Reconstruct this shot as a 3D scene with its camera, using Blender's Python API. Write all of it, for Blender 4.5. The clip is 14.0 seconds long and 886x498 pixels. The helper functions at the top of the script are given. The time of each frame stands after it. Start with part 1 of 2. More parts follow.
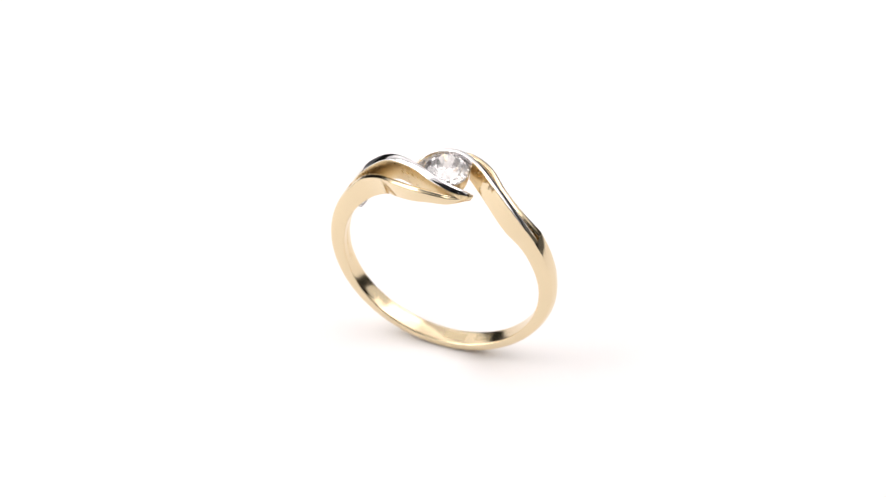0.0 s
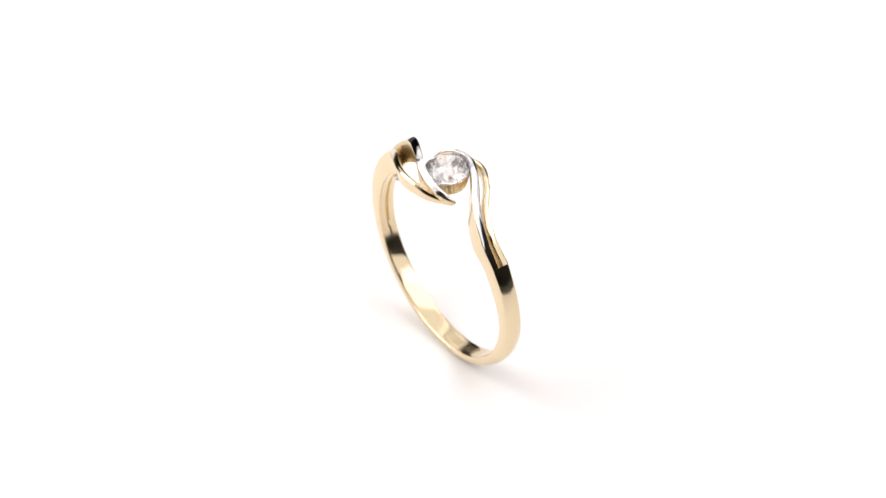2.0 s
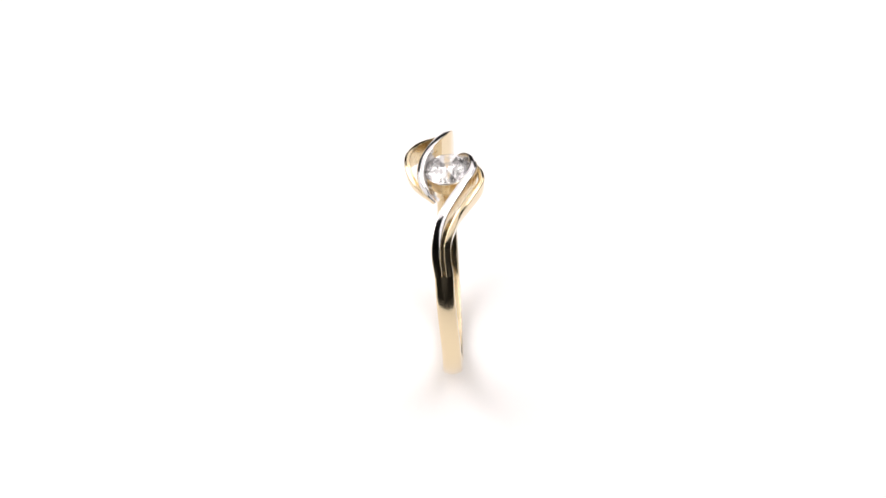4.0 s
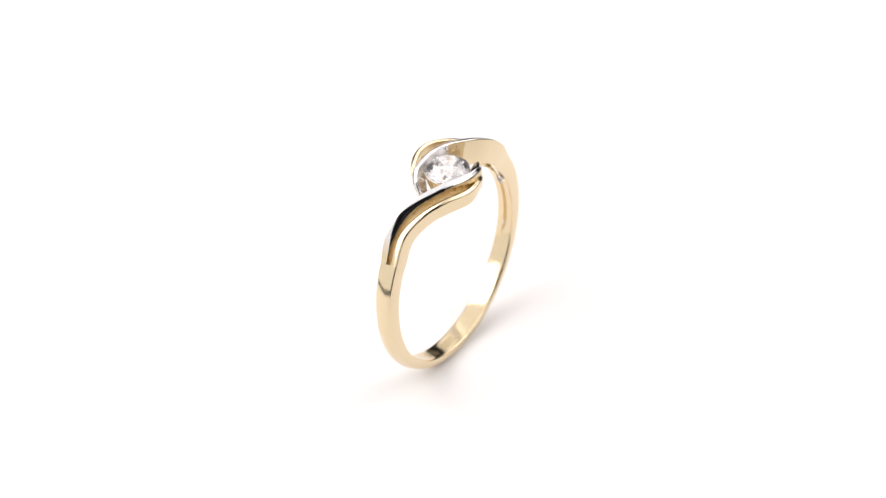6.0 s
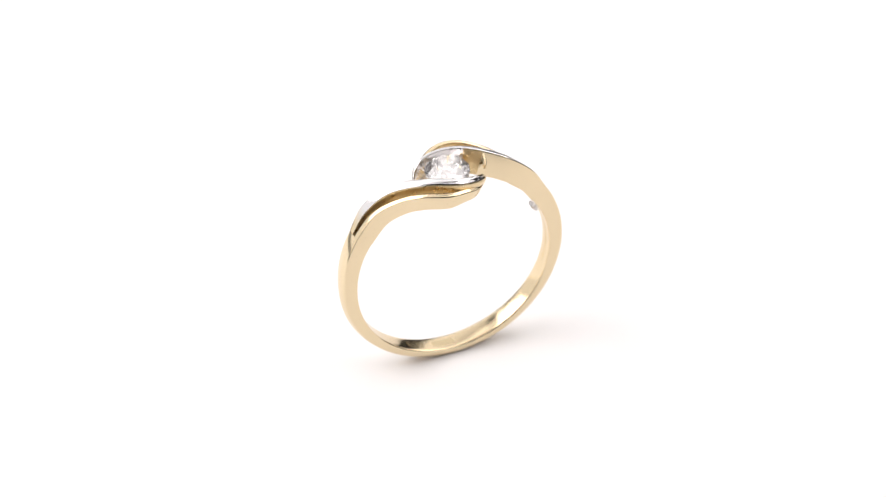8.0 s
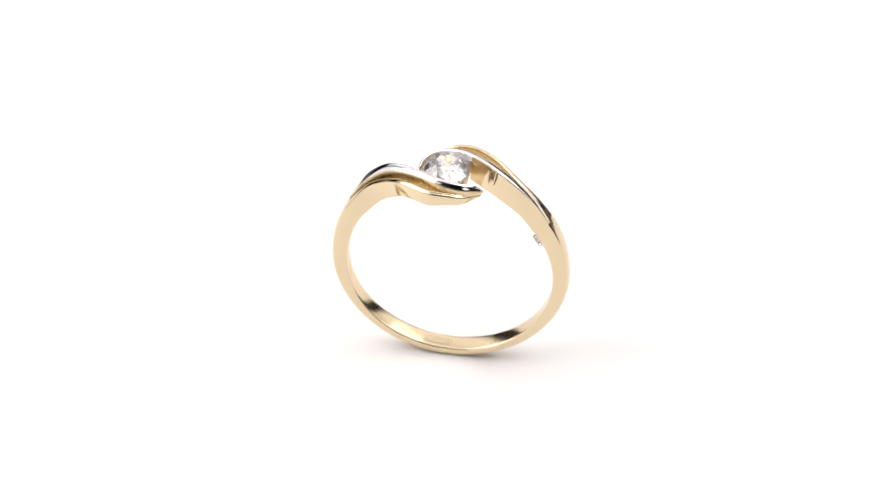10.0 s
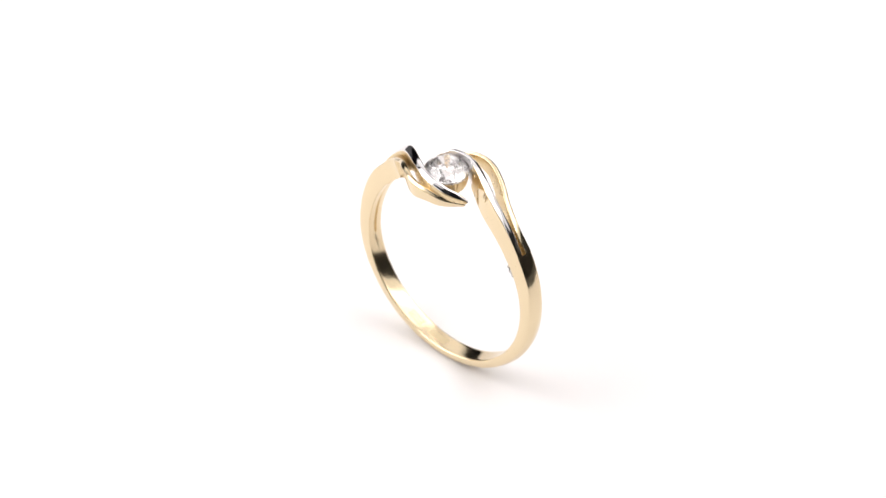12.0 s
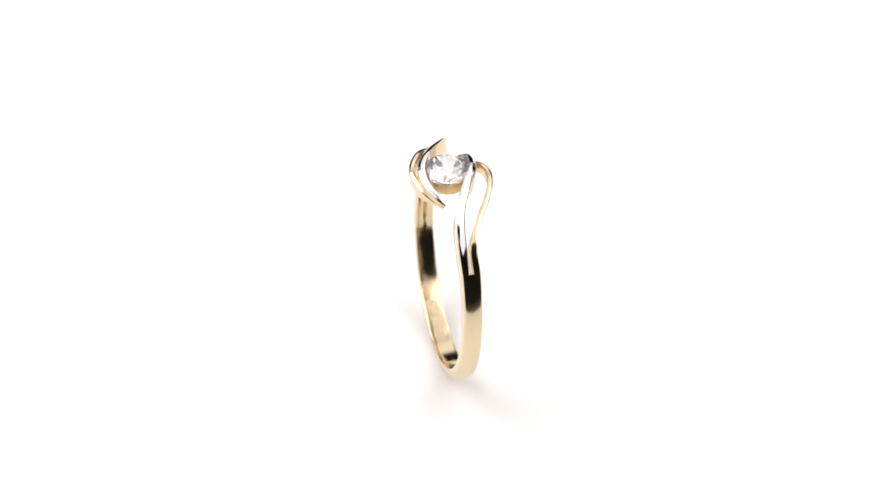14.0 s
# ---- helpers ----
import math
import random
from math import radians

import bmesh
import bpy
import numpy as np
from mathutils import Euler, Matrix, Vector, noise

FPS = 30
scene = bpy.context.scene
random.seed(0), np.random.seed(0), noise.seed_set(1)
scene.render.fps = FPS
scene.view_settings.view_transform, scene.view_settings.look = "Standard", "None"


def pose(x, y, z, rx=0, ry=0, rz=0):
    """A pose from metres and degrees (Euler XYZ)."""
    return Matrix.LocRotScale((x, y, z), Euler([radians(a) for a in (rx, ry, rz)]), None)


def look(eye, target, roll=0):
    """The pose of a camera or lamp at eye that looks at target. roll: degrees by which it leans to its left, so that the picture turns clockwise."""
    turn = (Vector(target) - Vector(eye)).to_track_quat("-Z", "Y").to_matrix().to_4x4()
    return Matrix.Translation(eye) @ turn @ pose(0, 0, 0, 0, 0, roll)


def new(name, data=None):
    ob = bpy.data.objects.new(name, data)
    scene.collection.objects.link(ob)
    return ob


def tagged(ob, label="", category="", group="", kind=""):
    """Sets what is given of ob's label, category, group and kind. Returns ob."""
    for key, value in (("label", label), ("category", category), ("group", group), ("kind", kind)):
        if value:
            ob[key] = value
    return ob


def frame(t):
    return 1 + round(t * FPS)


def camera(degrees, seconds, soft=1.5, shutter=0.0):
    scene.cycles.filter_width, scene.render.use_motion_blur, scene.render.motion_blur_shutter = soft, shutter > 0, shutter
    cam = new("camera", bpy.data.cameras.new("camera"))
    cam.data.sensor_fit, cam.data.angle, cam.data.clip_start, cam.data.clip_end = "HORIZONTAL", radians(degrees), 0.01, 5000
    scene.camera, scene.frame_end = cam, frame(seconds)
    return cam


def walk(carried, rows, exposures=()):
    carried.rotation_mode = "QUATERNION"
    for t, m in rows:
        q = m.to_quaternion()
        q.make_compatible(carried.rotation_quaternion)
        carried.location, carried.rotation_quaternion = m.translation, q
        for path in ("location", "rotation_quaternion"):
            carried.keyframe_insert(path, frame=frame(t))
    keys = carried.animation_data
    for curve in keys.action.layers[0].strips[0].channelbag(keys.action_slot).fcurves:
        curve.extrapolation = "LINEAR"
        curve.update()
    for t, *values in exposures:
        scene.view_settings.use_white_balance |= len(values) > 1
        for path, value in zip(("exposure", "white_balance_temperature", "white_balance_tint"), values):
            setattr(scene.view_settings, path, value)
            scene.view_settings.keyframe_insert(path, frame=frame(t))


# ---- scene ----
MM = 0.001
TURN = -16.884            # degrees a second, about the turntable's axis
EYE_TILT = 40.36          # degrees that the camera looks down
REACH = 348.3 * MM        # eye to the point it looks at
AIM = Vector((-0.336 * MM, 0, 10.63 * MM))

cam = camera(12.0, 14.0, soft=1.4)
eye = AIM + REACH * Vector((0, -math.cos(radians(EYE_TILT)), math.sin(radians(EYE_TILT))))
cam.data.dof.use_dof, cam.data.dof.focus_distance, cam.data.dof.aperture_fstop = True, 0.343, 36.0
walk(cam, [(0.0, look(eye, AIM)), (14.0, look(eye, AIM))])

# ---- light: a dim studio, a wide softbox overhead, two tilted ones beside it, side panels and a panel added for the backdrop's glow ----
world = bpy.data.worlds.new("studio")
scene.world = world
world.use_nodes = True
world.node_tree.nodes["Background"].inputs["Color"].default_value = (0.9, 0.95, 1.0, 1)
world.node_tree.nodes["Background"].inputs["Strength"].default_value = 0.04


def softbox_light(name, eye_at, target, wide, deep, watts, color=(1.0, 0.972, 0.972)):
    data = bpy.data.lights.new(name, "AREA")
    data.shape, data.size, data.size_y, data.energy, data.color = "RECTANGLE", wide, deep, watts, color
    ob = new(name, data)
    ob.matrix_world = look(eye_at, target)
    return ob


def tilted_softbox(name, edge, along, length, down, depth, watts):
    """A softbox that hangs down from the middle of its upper edge, its front towards the ring."""
    along = Vector(along).normalized()
    down = Vector(down)
    down = (down - along * down.dot(along)).normalized()
    middle = Vector(edge) + down * depth / 2
    back = along.cross(down)
    if back.dot(middle) < 0:
        along, back = -along, -back
    ob = softbox_light(name, middle, (0, 0, 0), length, depth, watts)
    ob.matrix_world = Matrix.Translation(middle) @ Matrix((along, down, back)).transposed().to_4x4()
    return ob


softbox_light("overhead_softbox_light", (0, 0.135, 0.70), (0, 0.135, 0), 1.9, 0.97, 6.6)
tilted_softbox("rim_softbox_light", (-0.474, 0.324, 0.66), (-0.585, 0.81, 0), 1.0, (-0.63, -0.455, -0.63), 0.52, 3.9)
tilted_softbox("key_softbox_light", (0.24, 0.30, 0.66), (0.20, 0.98, 0), 1.0, (0.75, -0.15, -0.64), 0.42, 1.35)
softbox_light("side_softbox_light", (-0.22, -0.13, 0.148), (0, -0.13, 0.148), 0.58, 0.32, 0.60)
softbox_light("right_softbox_light", (0.62, -0.16, 0.50), (0, -0.16, 0.50), 0.88, 0.44, 1.4)
# added lamp just before the paper, standing in for a brighter backdrop
softbox_light("backdrop_glow_light", (0, 0.745, 0.65), (0, 0, 0.65), 1.16, 0.70, 1.35)
softbox_light("back_softbox_light", (0.54, 0.38, 0.36), (0, 0, 0.01), 0.50, 0.52, 0.72)


# ---- materials ----
def material(name, color, rough, metal=0.0, grain=0.0, grain_scale=900.0, bump=0.0, stretch=(1, 1, 1), rough_var=0.0):
    m = bpy.data.materials.new(name)
    m.use_nodes = True
    nt = m.node_tree
    b = nt.nodes["Principled BSDF"]
    b.inputs["Base Color"].default_value = (*color, 1)
    b.inputs["Roughness"].default_value = rough
    b.inputs["Metallic"].default_value = metal
    co = nt.nodes.new("ShaderNodeTexCoord")
    mp = nt.nodes.new("ShaderNodeMapping")
    mp.inputs["Scale"].default_value = stretch
    nt.links.new(co.outputs["Object"], mp.inputs["Vector"])
    fine = nt.nodes.new("ShaderNodeTexNoise")
    fine.inputs["Scale"].default_value = grain_scale
    fine.inputs["Detail"].default_value = 5
    nt.links.new(mp.outputs["Vector"], fine.inputs["Vector"])
    broad = nt.nodes.new("ShaderNodeTexNoise")
    broad.inputs["Scale"].default_value = grain_scale * 0.14
    broad.inputs["Detail"].default_value = 3
    nt.links.new(mp.outputs["Vector"], broad.inputs["Vector"])
    mix = nt.nodes.new("ShaderNodeMath")
    mix.operation = "MULTIPLY_ADD"
    mix.inputs[1].default_value = 0.5
    nt.links.new(fine.outputs["Fac"], mix.inputs[0])
    half = nt.nodes.new("ShaderNodeMath")
    half.operation = "MULTIPLY"
    half.inputs[1].default_value = 0.5
    nt.links.new(broad.outputs["Fac"], half.inputs[0])
    nt.links.new(half.outputs[0], mix.inputs[2])
    if grain:
        ramp = nt.nodes.new("ShaderNodeMapRange")
        ramp.inputs["From Min"].default_value, ramp.inputs["From Max"].default_value = 0.3, 0.7
        ramp.inputs["To Min"].default_value, ramp.inputs["To Max"].default_value = 1 - grain, 1 + grain
        nt.links.new(mix.outputs[0], ramp.inputs["Value"])
        tone = nt.nodes.new("ShaderNodeVectorMath")
        tone.operation = "SCALE"
        tone.inputs[0].default_value = color
        nt.links.new(ramp.outputs["Result"], tone.inputs["Scale"])
        nt.links.new(tone.outputs["Vector"], b.inputs["Base Color"])
    if rough_var:
        rr = nt.nodes.new("ShaderNodeMapRange")
        rr.inputs["From Min"].default_value, rr.inputs["From Max"].default_value = 0.3, 0.7
        rr.inputs["To Min"].default_value, rr.inputs["To Max"].default_value = max(rough - rough_var, 0.01), rough + rough_var
        nt.links.new(mix.outputs[0], rr.inputs["Value"])
        nt.links.new(rr.outputs["Result"], b.inputs["Roughness"])
    if bump:
        bp = nt.nodes.new("ShaderNodeBump")
        bp.inputs["Strength"].default_value = bump
        bp.inputs["Distance"].default_value = 0.00004
        nt.links.new(fine.outputs["Fac"], bp.inputs["Height"])
        nt.links.new(bp.outputs["Normal"], b.inputs["Normal"])
    return m


YELLOW = material("polished_yellow_gold", (0.765, 0.635, 0.425), 0.12, 1.0, 0.02, 700, 0.05, rough_var=0.03)
SEAT = material("cut_seat_gold", (0.66, 0.50, 0.27), 0.3, 1.0, 0.2, 1300, 1.0, rough_var=0.1)
SATIN = material("satin_yellow_gold", (0.74, 0.60, 0.375), 0.29, 1.0, 0.05, 2600, 0.2, rough_var=0.08)
BRIGHT_CUT = material("bright_cut_white_gold", (0.84, 0.82, 0.82), 0.28, 1.0, 0.05, 1800, 0.6, rough_var=0.08)
WHITE = material("rhodium_white_gold", (0.82, 0.80, 0.80), 0.07, 1.0, 0.02, 700, 0.04, rough_var=0.02)
WORN = material("worn_yellow_gold", (0.765, 0.625, 0.41), 0.15, 1.0, 0.03, 1200, 0.10, stretch=(1, 0.15, 1), rough_var=0.05)
ENGRAVED = material("dull_stamped_gold", (0.72, 0.58, 0.36), 0.34, 1.0, 0.08, 2600, 0.4, rough_var=0.08)
STAMP = material("stamped_recess", (0.68, 0.54, 0.33), 0.27, 1.0, 0.05, 2600, 0.2)
PAPER = material("white_acrylic", (0.822, 0.80, 0.794), 0.45, 0.0, 0.006, 160, 0.03)
BLACK = material("matte_black_metal", (0.02, 0.02, 0.021), 0.5, 0.0, 0.1, 300, 0.1)
CLOTH = material("dark_table_cloth", (0.03, 0.03, 0.032), 0.8, 0.0, 0.2, 300, 0.3)
BACK = material("pale_backdrop_paper", (0.80, 0.795, 0.79), 0.8, 0.0, 0.1, 6, 0.1)
ROOM = material("dim_studio_paint", (0.08, 0.078, 0.076), 0.8, 0.0, 0.1, 6, 0.1)



def rhodium_fade(m, plain, start, end):
    """The white plating thins out to the bare yellow gold between two distances from the ring's middle plane."""
    nt = m.node_tree
    b = nt.nodes["Principled BSDF"]
    tone = b.inputs["Base Color"].links[0].from_socket
    co = nt.nodes.new("ShaderNodeTexCoord")
    xyz = nt.nodes.new("ShaderNodeSeparateXYZ")
    nt.links.new(co.outputs["Object"], xyz.inputs["Vector"])
    side = nt.nodes.new("ShaderNodeMath")
    side.operation = "ABSOLUTE"
    nt.links.new(xyz.outputs["X"], side.inputs[0])
    share = nt.nodes.new("ShaderNodeMapRange")
    share.interpolation_type = "SMOOTHSTEP"
    share.inputs["From Min"].default_value, share.inputs["From Max"].default_value = start, end
    nt.links.new(side.outputs[0], share.inputs["Value"])
    mix = nt.nodes.new("ShaderNodeMix")
    mix.data_type = "RGBA"
    nt.links.new(share.outputs["Result"], mix.inputs["Factor"])
    nt.links.new(tone, mix.inputs["A"])
    mix.inputs["B"].default_value = (*plain, 1)
    nt.links.new(mix.outputs["Result"], b.inputs["Base Color"])


rhodium_fade(WHITE, (0.765, 0.635, 0.425), 7.1 * MM, 8.35 * MM)

def brilliant(name, least, most):
    """Clear stone; pale diffuse specks stand in for light returned by the facets."""
    m = bpy.data.materials.new(name)
    m.use_nodes = True
    nt = m.node_tree
    nt.nodes.remove(nt.nodes["Principled BSDF"])
    glass = nt.nodes.new("ShaderNodeBsdfGlass")
    glass.inputs["Color"].default_value = (1.0, 0.988, 0.985, 1)
    glass.inputs["Roughness"].default_value = 0.004
    glass.inputs["IOR"].default_value = 2.17
    pale_lift = nt.nodes.new("ShaderNodeBsdfDiffuse")
    pale_lift.inputs["Color"].default_value = (0.90, 0.87, 0.865, 1)
    co = nt.nodes.new("ShaderNodeTexCoord")
    speck = nt.nodes.new("ShaderNodeTexNoise")
    speck.inputs["Scale"].default_value = 2600
    share = nt.nodes.new("ShaderNodeMapRange")
    share.inputs["From Min"].default_value, share.inputs["From Max"].default_value = 0.42, 0.62
    share.inputs["To Min"].default_value, share.inputs["To Max"].default_value = least, most
    blend = nt.nodes.new("ShaderNodeMixShader")
    nt.links.new(co.outputs["Object"], speck.inputs["Vector"])
    nt.links.new(speck.outputs["Fac"], share.inputs["Value"])
    nt.links.new(share.outputs["Result"], blend.inputs["Fac"])
    nt.links.new(glass.outputs["BSDF"], blend.inputs[1])
    nt.links.new(pale_lift.outputs["BSDF"], blend.inputs[2])
    nt.links.new(blend.outputs["Shader"], nt.nodes["Material Output"].inputs["Surface"])
    return m


# a little painted brightness on the crown, more on the facets below the girdle
CRYSTAL = brilliant("clear_brilliant", 0.03, 0.10)
LIFTED = brilliant("lifted_brilliant", 0.0, 0.34)


# ---- mesh helpers ----
def mesh_of(name, bm, materials, smooth=True):
    bmesh.ops.recalc_face_normals(bm, faces=bm.faces)
    me = bpy.data.meshes.new(name)
    bm.to_mesh(me)
    bm.free()
    for m in materials:
        me.materials.append(m)
    me.polygons.foreach_set("use_smooth", [smooth] * len(me.polygons))
    if smooth:
        me.set_sharp_from_angle(angle=radians(50))
    return me


def part(name, bm, materials, parent, label="", smooth=True):
    ob = new(name, mesh_of(name, bm, materials, smooth))
    ob.parent = parent
    if label:
        tagged(ob, label)
    return ob


def spline(points, steps):
    """A smooth curve through rows of numbers."""
    k = np.array(points, float)
    p = np.vstack([2 * k[0] - k[1], k, 2 * k[-1] - k[-2]])
    s = np.linspace(0, 1, steps, endpoint=False)[:, None]
    out = []
    for i in range(1, len(p) - 2):
        a, b, c, d = p[i - 1:i + 3]
        out.append(0.5 * (2 * b + (c - a) * s + (2 * a - 5 * b + 4 * c - d) * s * s + (3 * b - a - 3 * c + d) * s ** 3))
    return np.vstack(out + [k[-1:]])


def section(width, high, fillet, dome=0.0, steps=4, inner=0.07, belly=0.0, groove=0.0):
    """A rounded bar seen end on: pairs (across, down) and the face each stretch belongs to:
    0 top, 1 side at +across, 2 bottom, 3 side at -across."""
    r0 = r = min(fillet, 0.48 * width, 0.48 * high)
    q = min(inner, r)
    w = width / 2
    pts, tags = [], []
    for cx, cy, a0, tag in ((w - r, r, 90, 0), (w - q, high - q, 0, 1), (-w + q, high - q, -90, 2), (-w + r, r, -180, 3)):
        r = q if tag in (1, 2) else r0
        for i in range(steps + 1):
            a = radians(a0 - 90 * i / steps)
            x, y = cx + r * math.cos(a), cy - r * math.sin(a)
            pts.append((x, y))
            tags.append(tag if i < steps / 2 else (tag + 1) % 4)
        if tag == 1 and belly:            # the finger side swells a little; a groove may run along its middle
            for f in (0.7, 0.4, 0.24, 0.12, 0.0, -0.12, -0.24, -0.4, -0.7):
                pts.append(((w - q) * f, high + belly * (1 - f * f) - groove * max(0.0, 1 - (f / 0.24) ** 2)))
                tags.append(2)
        if tag == 3:                      # raise a slight crown along the top
            for j in range(1, 6):
                f = -1 + 2 * j / 6
                pts.append(((w - r) * f, -dome * (1 - f * f)))
                tags.append(0)
    return pts, tags


def swept(rows, slots):
    """rows: (place of the top line, across, down, section points). slots: material of each face kind, by row share."""
    bm = bmesh.new()
    loops = []
    for place, across, down, pts in rows:
        loops.append([bm.verts.new((Vector(place) + across * x + down * y) * MM) for x, y in pts])
    n = len(loops[0])
    for i in range(len(loops) - 1):
        for j in range(n):
            fc = bm.faces.new((loops[i][j], loops[i][(j + 1) % n], loops[i + 1][(j + 1) % n], loops[i + 1][j]))
            fc.material_index = slots(i / (len(loops) - 1), j)
    for lp in (loops[0], loops[-1]):
        bm.faces.new(lp)
    return bm


RISE = 8.98               # the ring's middle above its lowest point, in millimetres


# ---- the place ----
def disc(radius, high, top, bevel, seg=128):
    bm = bmesh.new()
    prof = [(0.0, top - high), (radius - bevel, top - high), (radius, top - high + bevel), (radius, top - bevel)]
    prof += [(radius - bevel + bevel * math.cos(a), top - bevel + bevel * math.sin(a)) for a in (0.5, 1.0)]
    prof += [(radius - bevel, top), (0.0, top)]
    loops = []
    for r, z in prof:
        if r == 0:
            loops.append([bm.verts.new((0, 0, z))])
        else:
            loops.append([bm.verts.new((r * math.cos(2 * math.pi * i / seg), r * math.sin(2 * math.pi * i / seg), z)) for i in range(seg)])
    for a, b in zip(loops, loops[1:]):
        for i in range(seg):
            j = (i + 1) % seg
            q = [a[i % len(a)], a[j % len(a)], b[j % len(b)], b[i % len(b)]]
            bm.faces.new(list(dict.fromkeys(q)))
    return bm


def box(x0, x1, y0, y1, z0, z1):
    bm = bmesh.new()
    bmesh.ops.create_cube(bm, size=1)
    for v in bm.verts:
        v.co = Vector(((x0 + x1) / 2 + v.co.x * (x1 - x0), (y0 + y1) / 2 + v.co.y * (y1 - y0), (z0 + z1) / 2 + v.co.z * (z1 - z0)))
    return bm


def build_room():
    table_z = -0.012
    for name, b in (("floor", (-1.6, 1.6, -1.6, 1.6, table_z - 0.06, table_z)),
                    ("wall_north", (-1.6, 1.6, 1.6, 1.68, table_z - 0.06, 1.3)),
                    ("wall_south", (-1.6, 1.6, -1.68, -1.6, table_z - 0.06, 1.3)),
                    ("wall_east", (1.6, 1.68, -1.68, 1.68, table_z - 0.06, 1.3)),
                    ("wall_west", (-1.68, -1.6, -1.68, 1.68, table_z - 0.06, 1.3)),
                    ("backdrop", (-0.9, 0.9, 0.75, 0.76, 0.24, 1.30)),
                    ("ceiling", (-1.68, 1.68, -1.68, 1.68, 1.3, 1.38))):
        ob = new(name, mesh_of(name, box(*b), [CLOTH if name == "floor" else BACK if name == "backdrop" else ROOM], False))
        tagged(ob, "dark cloth-covered table top around the turntable" if name == "floor" else "pale paper backdrop hanging behind the table" if name == "backdrop" else "plain dim studio " + name.split("_")[0], name.split("_")[0], kind="structure")


def rounded_box(size, bevel, centre=(0, 0, 0)):
    bm = bmesh.new()
    bmesh.ops.create_cube(bm, size=1)
    for v in bm.verts:
        v.co = Vector([c * d for c, d in zip(v.co, size)])
    bmesh.ops.bevel(bm, geom=bm.edges[:], offset=bevel, segments=3, affect="EDGES", profile=0.6)
    for v in bm.verts:
        v.co += Vector(centre)
    return bm


def build_camera_rig():
    """The dark camera body and its column just behind the eye, known from its reflection."""
    rig = new("camera_rig")
    tagged(rig, "matte black studio camera body on a straight column", "camera rig")
    turn = look(eye, AIM).to_3x3().to_4x4()
    body = part("camera_body", rounded_box((0.150, 0.110, 0.060), 0.008), [BLACK], rig)
    body.matrix_local = Matrix.Translation(eye - (AIM - eye).normalized() * 0.048) @ turn
    back = eye - (AIM - eye).normalized() * 0.048
    part("column", rounded_box((0.04, 0.04, back.z - 0.02), 0.004, (back.x, back.y, (back.z - 0.02) / 2 - 0.012)), [BLACK], rig)
    return rig


def build_turntable():
    ob = new("turntable")
    tagged(ob, "smooth glossy white round display turntable under the ring", "turntable")
    part("plate", disc(0.080, 0.008, 0.0, 0.001), [PAPER], ob)
    part("foot", disc(0.045, 0.0039, -0.0081, 0.0006, 64), [CLOTH], ob, "black round base")
    return ob


# ---- the ring: its middle is the origin, x across, y along the finger, z up; millimetres ----
INNER_X, INNER_Z, INNER_LOW = 8.64, 8.38, 8.20
FORK = {1: 34.0, -1: 143.4}     # where the shank ends on either side, degrees round from +x


def shank_at(a):
    """The outer line of the shank at the angle a (radians): its place, its outward direction and its thickness."""
    up = math.sin(a)                                  # -1 at the bottom, about 0.57 at the forks
    thick = 0.76 + 0.48 * min(1, (up + 1)) ** 1.2 + 0.74 * max(0, up) ** 1.2
    tall = INNER_Z if up > 0 else INNER_LOW
    out = Vector((math.cos(a) / INNER_X, 0, math.sin(a) / tall)).normalized()
    swing = min(1, max(0, (up + 0.3) / 0.86))
    drift = -0.30 * swing * swing * (3 - 2 * swing) if math.cos(a) > 0 else 0.0    # the +x shoulder sits a little off line
    return Vector((INNER_X * math.cos(a), drift, tall * math.sin(a))) + out * thick, out, thick


def build_shank(ring):
    rows = []
    a0, a1 = FORK[1], FORK[-1] - 360
    for i in range(161):
        place, out, thick = shank_at(radians(a0 + (a1 - a0) * i / 160))
        crisp = min(1, max(0, (out.z + 0.25) / 0.8)) ** 1.5      # edges sharpen towards the forks
        slot = min(1, max(0, (out.z + 0.36) / 0.3))              # the slit runs on as a groove inside
        pts, tags = section(1.52 + 0.24 * max(0, -out.z) ** 1.5, thick, 0.34 - 0.22 * crisp, 0.12 - 0.09 * crisp, inner=0.14,
                            belly=0.022, groove=0.30 * slot * slot * (3 - 2 * slot))
        rows.append((place + Vector((0, 0, RISE)), Vector((0, 1, 0)), -out, pts))
    return part("shank", swept(rows, lambda s, j: 1 if tags[j] == 2 else 0), [YELLOW, WORN], ring, "polished yellow gold lower band")


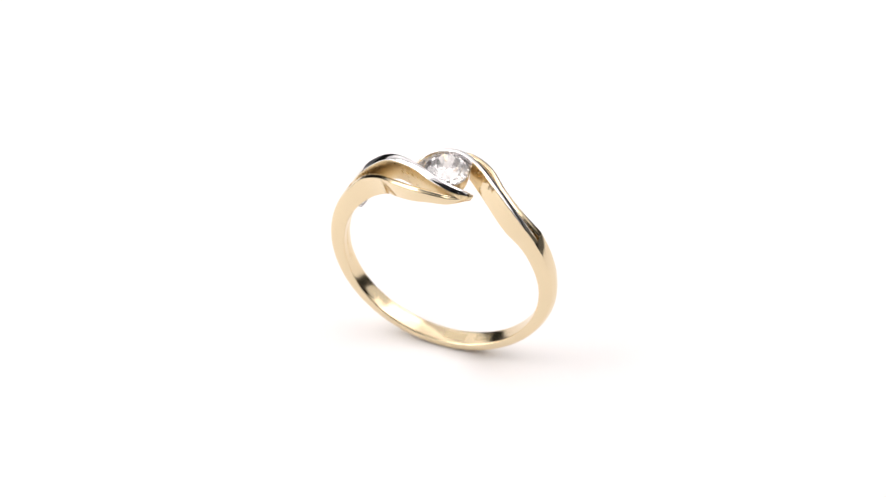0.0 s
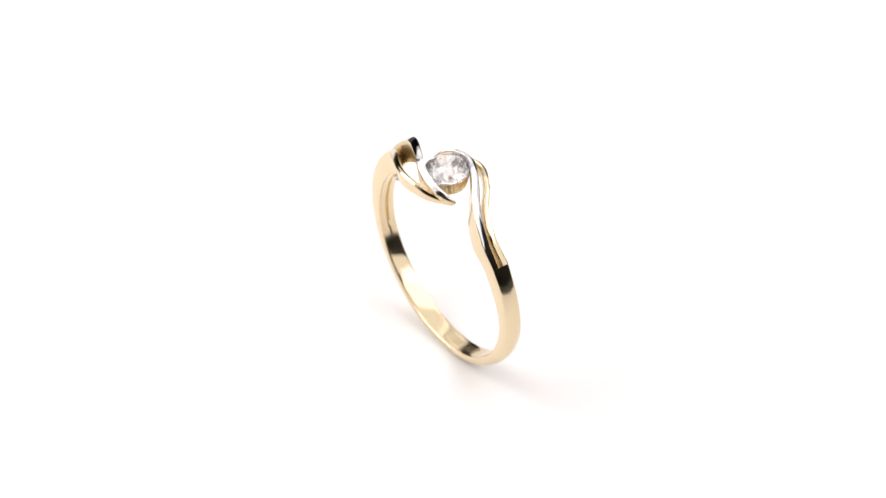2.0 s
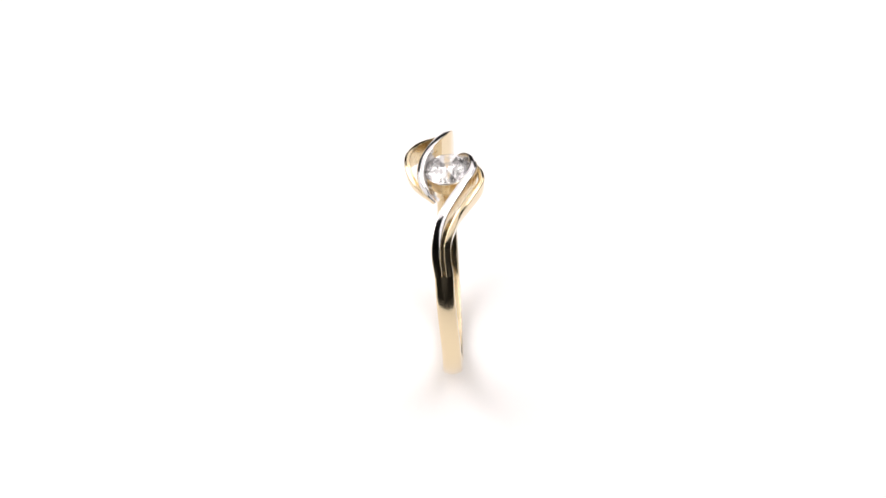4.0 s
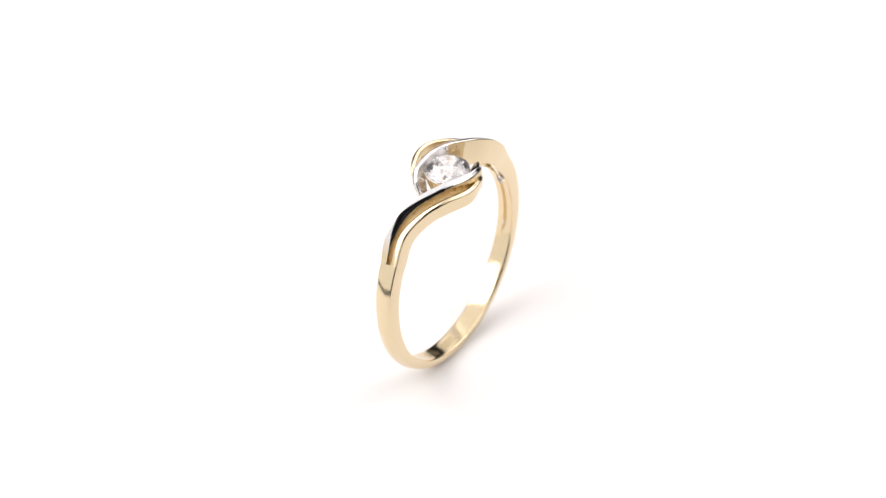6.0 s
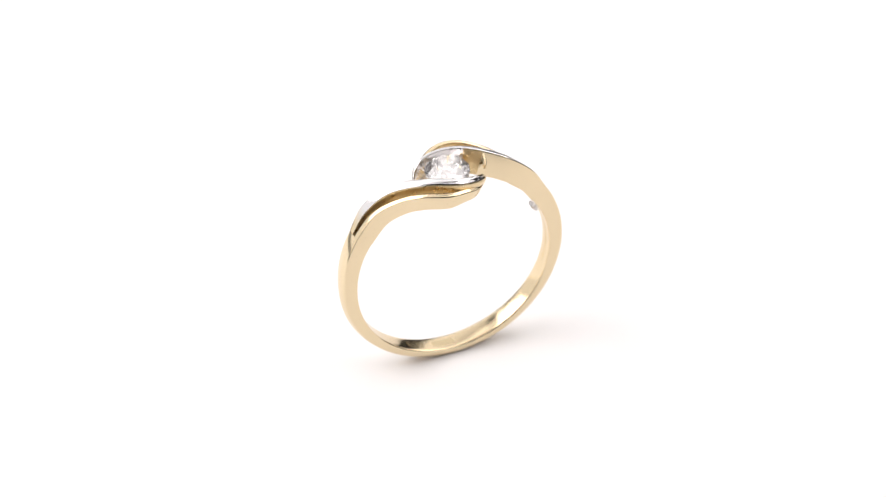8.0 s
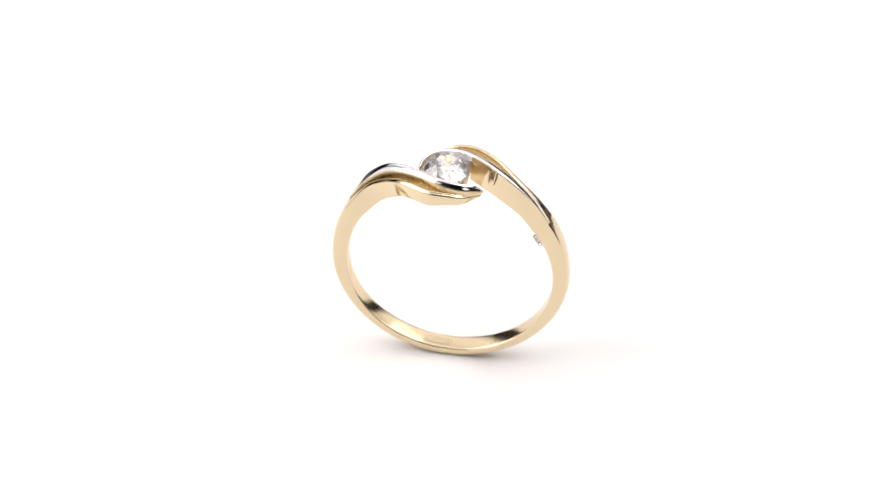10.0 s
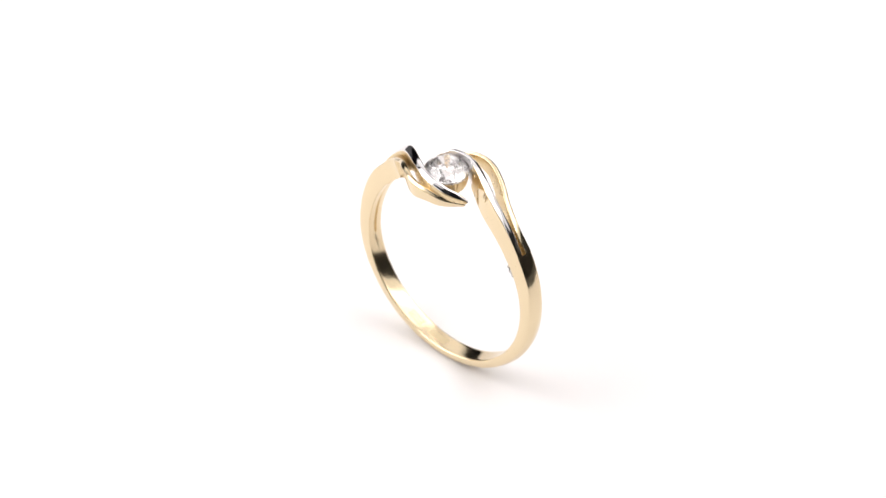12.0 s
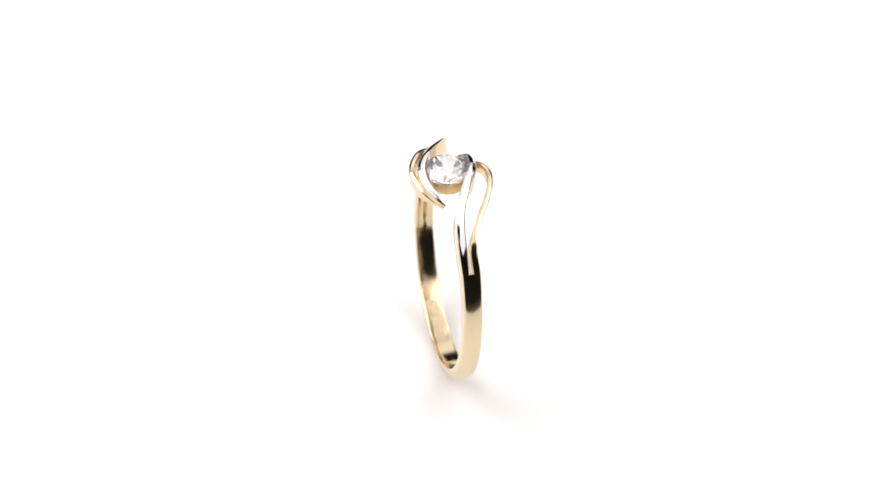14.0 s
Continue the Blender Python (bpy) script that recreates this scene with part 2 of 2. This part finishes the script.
def build_strand(ring, name, line, widths, depths, kinds, mats, label, side, rolls, fillet=0.14, dome=0.03):
    """A strand that grows out of the shank's end and follows the line."""
    steps = 10
    before, _, deep = shank_at(radians(FORK[side] - side * 5.0))
    root, root_out, thick = shank_at(radians(FORK[side]))
    line = [(before.x, before.y + line[0][1], before.z), (root.x, root.y + line[0][1], root.z)] + list(line[1:])
    widths = [widths[0]] + list(widths)
    depths = [deep, thick] + list(depths[1:])
    rolls = [0] + list(rolls)
    lean = spline([[r] for r in rolls], steps)[:, 0]
    p = spline(line, steps)
    wd = spline([[w] for w in widths], steps)[:, 0]
    dp = spline([[d] for d in depths], steps)[:, 0]
    n = len(p)
    rows, tags = [], []
    for i in range(steps, n):                         # the first stretch only sets the direction
        t = Vector(p[min(i + 1, n - 1)] - p[max(i - 1, 0)]).normalized()
        out = Vector((p[i][0], 0, p[i][2])).normalized()
        near = max(0.0, 1 - (i - steps) / 17)             # square with the shank at the root
        near = near * near * (3 - 2 * near)
        across = t.cross(out).normalized()
        if across.y < 0:
            across = -across
        across = across.lerp(Vector((0, 1, 0)), near).normalized()
        out = across.cross(t)
        if out.z < 0:
            out = -out
        if i == steps:
            out = root_out
        round_off = min(1.0, (i - steps) / 42) ** 1.5     # flat and crisp at the root, rounder towards the tip
        pts, tags = section(max(wd[i], 0.05), max(dp[i], 0.05), fillet * (0.35 + 0.65 * round_off), dome * (0.2 + 0.8 * round_off), inner=0.12)
        slope = math.tan(radians(lean[i])) * side         # the top face falls away from the stone
        slim = 0.38 * min(1.0, (i - steps) / 22) ** 1.5                          # narrower towards the finger
        pts = [(x * (1 - slim * y / max(dp[i], 0.05)), y) for x, y in pts]
        pts = [(x, y + slope * x * max(0.0, 1 - y / max(0.6 * dp[i], 0.05))) for x, y in pts]
        rows.append((Vector(p[i]) + Vector((0, 0, RISE)), across, -out, pts))
    return part(name, swept(rows, lambda s, j: kinds(s, tags[j])), mats, ring, label)


# top lines of the strands: of the shoulder at +x, then of the one at -x
LINES = {
    1: {"white": [(8.59, -0.47, 5.79), (7.27, -0.88, 7.52), (5.28, -0.22, 9.34), (2.7, 1.42, 10.38), (0.65, 2.4, 10.5), (-1.2, 2.33, 10.12), (-2.33, 1.65, 9.58), (-2.75, 1.0, 8.9)],
        "yellow": [(8.56, 0.47, 5.82), (6.85, 0.08, 7.5), (5.0, 0.88, 8.82), (3.4, 2.08, 9.66), (1.49, 3.0, 9.78), (-0.11, 2.92, 9.64), (-1.4, 2.4, 9.22), (-2.6, 1.15, 8.62)]},
    -1: {"white": [(-8.22, 0.47, 6.10), (-7.02, 0.55, 8.02), (-4.8, 0.30, 9.96), (-2.14, -0.85, 10.84), (-0.25, -1.69, 10.76), (1.52, -1.88, 10.3), (2.56, -1.39, 9.66), (2.97, -0.7, 8.92)],
         "yellow": [(-8.2, -0.47, 6.08), (-6.95, -0.45, 7.64), (-5.2, -1.13, 8.9), (-3.51, -2.14, 9.74), (-1.65, -2.86, 10.25), (0.09, -2.86, 10.22), (1.55, -2.23, 9.64), (2.82, -0.86, 8.7)]},
}
DEPTHS = {1: (1.8, 1.93, 2.02, 2.1, 1.8, 1.25, 0.85, 0.45), -1: (1.75, 1.86, 2.22, 2.42, 2.1, 1.3, 0.85, 0.45)}
THIN = {1: (1.8, 1.72, 1.66, 1.6, 1.4, 1.1, 0.85, 0.3), -1: (1.74, 1.93, 1.8, 1.62, 1.4, 1.1, 0.85, 0.3)}


def build_shoulders(ring):
    for side in (1, -1):
        w, y = LINES[side]["white"], LINES[side]["yellow"]
        slit, stone = (1, 3) if side == 1 else (3, 1)     # which flank looks into the slit, which at the stone

        def white_kinds(s, tag, slit=slit, stone=stone):
            if tag == 0:
                return 1
            if tag == slit:
                return 2
            if tag == stone and s > 0.37:
                return 4 if s > 0.45 else 3
            return 0

        def yellow_kinds(s, tag, stone=stone):
            return 2 if tag == stone else 0
        build_strand(ring, "white_strand", w, (0.58, 0.72, 0.76, 0.68, 0.66, 0.6, 0.5, 0.28),
                     DEPTHS[side], white_kinds, [YELLOW, WHITE, SATIN, SEAT, BRIGHT_CUT],
                     "pointed gold strand with a rhodium-white polished top", side, (3, 13, 19, 20, 24, 32, 34, 30) if side == 1 else (5, 13, 10, 14, 24, 32, 34, 30), fillet=0.21, dome=0.06)
        build_strand(ring, "yellow_strand", y, (0.58, 0.56, 0.52, 0.5, 0.5, 0.5, 0.45, 0.2),
                     THIN[side], yellow_kinds, [YELLOW, WHITE, SATIN],
                     "curved polished yellow gold strand", side, (0, 0, 3, 6, 10, 12, 12, 10), dome=0.07)


STONE = (0.32, 0.3, 10.16)
GIRDLE = 1.86


def build_stone(ring):
    bm = bmesh.new()
    pts = []
    for i in range(8):
        a = 2 * math.pi * i / 8
        pts.append((0.57 * math.cos(a), 0.57 * math.sin(a), 0.36))
        b = a + math.pi / 8
        pts.append((0.79 * math.cos(b), 0.79 * math.sin(b), 0.215))
        pts.append((0.30 * math.cos(b), 0.30 * math.sin(b), -0.645))
    for i in range(16):
        a = 2 * math.pi * (i + 0.5) / 16
        pts.append((0.66 * math.cos(a), 0.66 * math.sin(a), -0.335))
    for i in range(32):
        a = 2 * math.pi * i / 32
        wave = 0.012 * math.cos(16 * a)
        pts.append((math.cos(a), math.sin(a), 0.02 + wave))
        pts.append((math.cos(a), math.sin(a), -0.03 - wave))
    pts.append((0, 0, -0.87))
    for p in pts:
        bm.verts.new((p[0] * GIRDLE * MM, p[1] * GIRDLE * MM, p[2] * GIRDLE * MM))
    bmesh.ops.convex_hull(bm, input=bm.verts[:])
    bmesh.ops.dissolve_limit(bm, angle_limit=radians(0.5), verts=bm.verts[:], edges=bm.edges[:])
    bmesh.ops.recalc_face_normals(bm, faces=bm.faces)
    for fc in bm.faces:
        fc.material_index = 1 if fc.normal.z < -0.1 else 0
    ob = part("stone", bm, [CRYSTAL, LIFTED], ring, "round brilliant-cut clear colourless stone", smooth=False)
    ob.location = (STONE[0] * MM, STONE[1] * MM, (STONE[2] + RISE) * MM)
    return ob


def build_seat(ring):
    """The open fluted cup under the stone, with a thin white rim."""
    bm = bmesh.new()
    seg = 144
    prof = [(1.84, -0.10), (1.78, -0.70), (1.62, -1.38), (1.49, -1.38), (1.60, -0.80), (1.70, -0.24)]
    loops = []
    for i in range(seg):
        a = 2 * math.pi * i / seg
        flute = 1 - 0.035 * max(0.0, math.cos(18 * a)) ** 3
        loops.append([bm.verts.new((r * flute * math.cos(a) * MM, r * flute * math.sin(a) * MM, z * MM)) for r, z in prof])
    for i in range(seg):
        u, v = loops[i], loops[(i + 1) % seg]
        for j in range(len(prof)):
            k = (j + 1) % len(prof)
            bm.faces.new((u[j], v[j], v[k], u[k]))
    ob = part("stone_seat", bm, [SEAT], ring, "satin gold open cup holding the stone")
    ob.location = (STONE[0] * MM, STONE[1] * MM, (STONE[2] + RISE) * MM)
    bm = bmesh.new()
    loops = []
    for i in range(72):
        a = 2 * math.pi * i / 72
        loops.append([bm.verts.new(((1.80 + 0.07 * math.cos(b)) * math.cos(a) * MM, (1.80 + 0.07 * math.cos(b)) * math.sin(a) * MM,
                                    (-0.17 + 0.07 * math.sin(b)) * MM)) for b in [k * math.pi / 4 for k in range(8)]])
    for i in range(72):
        u, v = loops[i], loops[(i + 1) % 72]
        for j in range(8):
            bm.faces.new((u[j], v[j], v[(j + 1) % 8], u[(j + 1) % 8]))
    rim = part("seat_rim", bm, [WHITE], ring, "thin white gold rim under the stone")
    rim.location = ob.location
    return ob


def build_milling(ring):
    """Bright-cut ribs on the strand tips' flanks, and lumps of metal left where the cut begins."""
    rnd = random.Random(4)
    for side in (1, -1):
        line = spline(LINES[side]["white"], 20)
        heart = Vector((STONE[0], STONE[1], 0))
        bm = bmesh.new()
        count = 13
        for k in range(count):
            i = int(len(line) * (0.60 + 0.36 * k / (count - 1)))
            p = Vector(line[i])
            inward = heart - Vector((p.x, p.y, 0))
            reach = inward.length - GIRDLE
            inward.normalize()
            along = Vector((-inward.y, inward.x, 0))
            top = p + inward * 0.26 + Vector((0, 0, -0.10 - 0.05 * rnd.random()))
            toe = p + inward * min(max(reach, 0.34) + 0.02, 0.95) + Vector((0, 0, -0.72 - 0.1 * rnd.random()))
            half = 0.055 + 0.03 * rnd.random()
            lift = (inward * 0.6 + Vector((0, 0, 0.8))) * (0.10 + 0.05 * rnd.random())
            low = Vector((0, 0, -0.22))
            a = [bm.verts.new((v + Vector((0, 0, RISE))) * MM) for v in
                 (top - along * half * 1.3, top + lift * 0.5, top + along * half * 1.3, toe + along * half, toe + lift, toe - along * half, top + low, toe + low)]
            for f in ((0, 1, 4, 5), (1, 2, 3, 4), (0, 6, 2, 1), (5, 4, 3, 7), (2, 6, 7, 3), (6, 0, 5, 7)):
                bm.faces.new([a[q] for q in f])
        part("milled_edge", bm, [BRIGHT_CUT], ring, "row of bright-cut ribs beside the stone", smooth=False)
        for share, drop, size in ((0.40, 0.30, 0.17), (0.425, 0.66, 0.21), (0.385, 0.95, 0.16), (0.455, 0.50, 0.14)):
            p = Vector(line[int(len(line) * share)])
            inward = (heart - Vector((p.x, p.y, 0))).normalized()
            bm = bmesh.new()
            bmesh.ops.create_icosphere(bm, subdivisions=2, radius=size * MM)
            for v in bm.verts:
                v.co *= 0.8 + 0.4 * rnd.random()
            ob = part("metal_lump", bm, [SEAT], ring, "rough lump of gold left by the setting cut")
            ob.location = (p + inward * 0.30 + Vector((0, 0, RISE - drop))) * MM


def build_hallmark(ring):
    """Shallow stamps on the inside of the band, beside its lowest point."""
    for a0, a1, w0, w1, mat in ((-90.5, -77.5, -0.36, 0.40, ENGRAVED), (-71.6, -61.5, -0.30, 0.42, STAMP), (-70.6, -62.8, -0.16, 0.0, WORN), (-70.6, -64.0, 0.12, 0.28, WORN)):
        rise = 0.012 if mat is WORN else 0.006
        bm = bmesh.new()
        n = 12
        loops = []
        for i in range(n + 1):
            a = radians(a0 + (a1 - a0) * i / n)
            quad = []
            for f, depth in ((0, -0.02), (0, rise), (0.33, rise), (0.67, rise), (1, rise), (1, -0.02)):
                w = w0 + (w1 - w0) * f
                lift = depth + 0.022 * (1 - (w / 0.74) ** 2)      # the finger side swells
                quad.append(bm.verts.new(((INNER_X - lift) * math.cos(a) * MM, w * MM, ((INNER_LOW - lift) * math.sin(a) + RISE) * MM)))
            loops.append(quad)
        for i in range(n):
            for j in range(6):
                k = (j + 1) % 6
                bm.faces.new((loops[i][j], loops[i][k], loops[i + 1][k], loops[i + 1][j]))
        bm.faces.new(loops[0])
        bm.faces.new(loops[-1])
        part("hallmark", bm, [mat], ring, "shallow stamped mark inside the band")


def build_clear_beads(ring):
    # three small clear beads on the finger side near the -x fork
    for i, (deg, across, size) in enumerate(((147.6, 0.46, 0.22), (150.4, 0.44, 0.27), (153.3, 0.46, 0.20))):
        bm = bmesh.new()
        bmesh.ops.create_icosphere(bm, subdivisions=1, radius=size * MM)
        ob = part("clear_bead", bm, [CRYSTAL], ring, "tiny clear faceted bead inside the shoulder", smooth=False)
        a = radians(deg)
        ob.location = ((INNER_X - 0.24) * math.cos(a) * MM, across * MM, ((INNER_Z - 0.24) * math.sin(a) + RISE) * MM)
        ob.rotation_euler = (0.4 * i, 0.9 * i, 0.3)


def build_ring():
    ring = new("ring")
    tagged(ring, "two-tone yellow and white gold solitaire ring standing upright", "ring")
    build_shank(ring)
    build_shoulders(ring)
    build_seat(ring)
    build_stone(ring)
    build_milling(ring)
    build_hallmark(ring)
    build_clear_beads(ring)
    return ring


def motions():
    stand = pose(-0.139 * MM, 0.533 * MM, 0.03 * MM, 2.23, 0, -21.2)
    times = [0.5 * i for i in range(29)]
    walk(ring, [(t, pose(0, 0, 0, 0, 0, TURN * t) @ stand) for t in times])
    walk(turntable, [(t, pose(0, 0, 0, 0, 0, TURN * t)) for t in times])


build_room()
build_camera_rig()
turntable = build_turntable()
ring = build_ring()
motions()
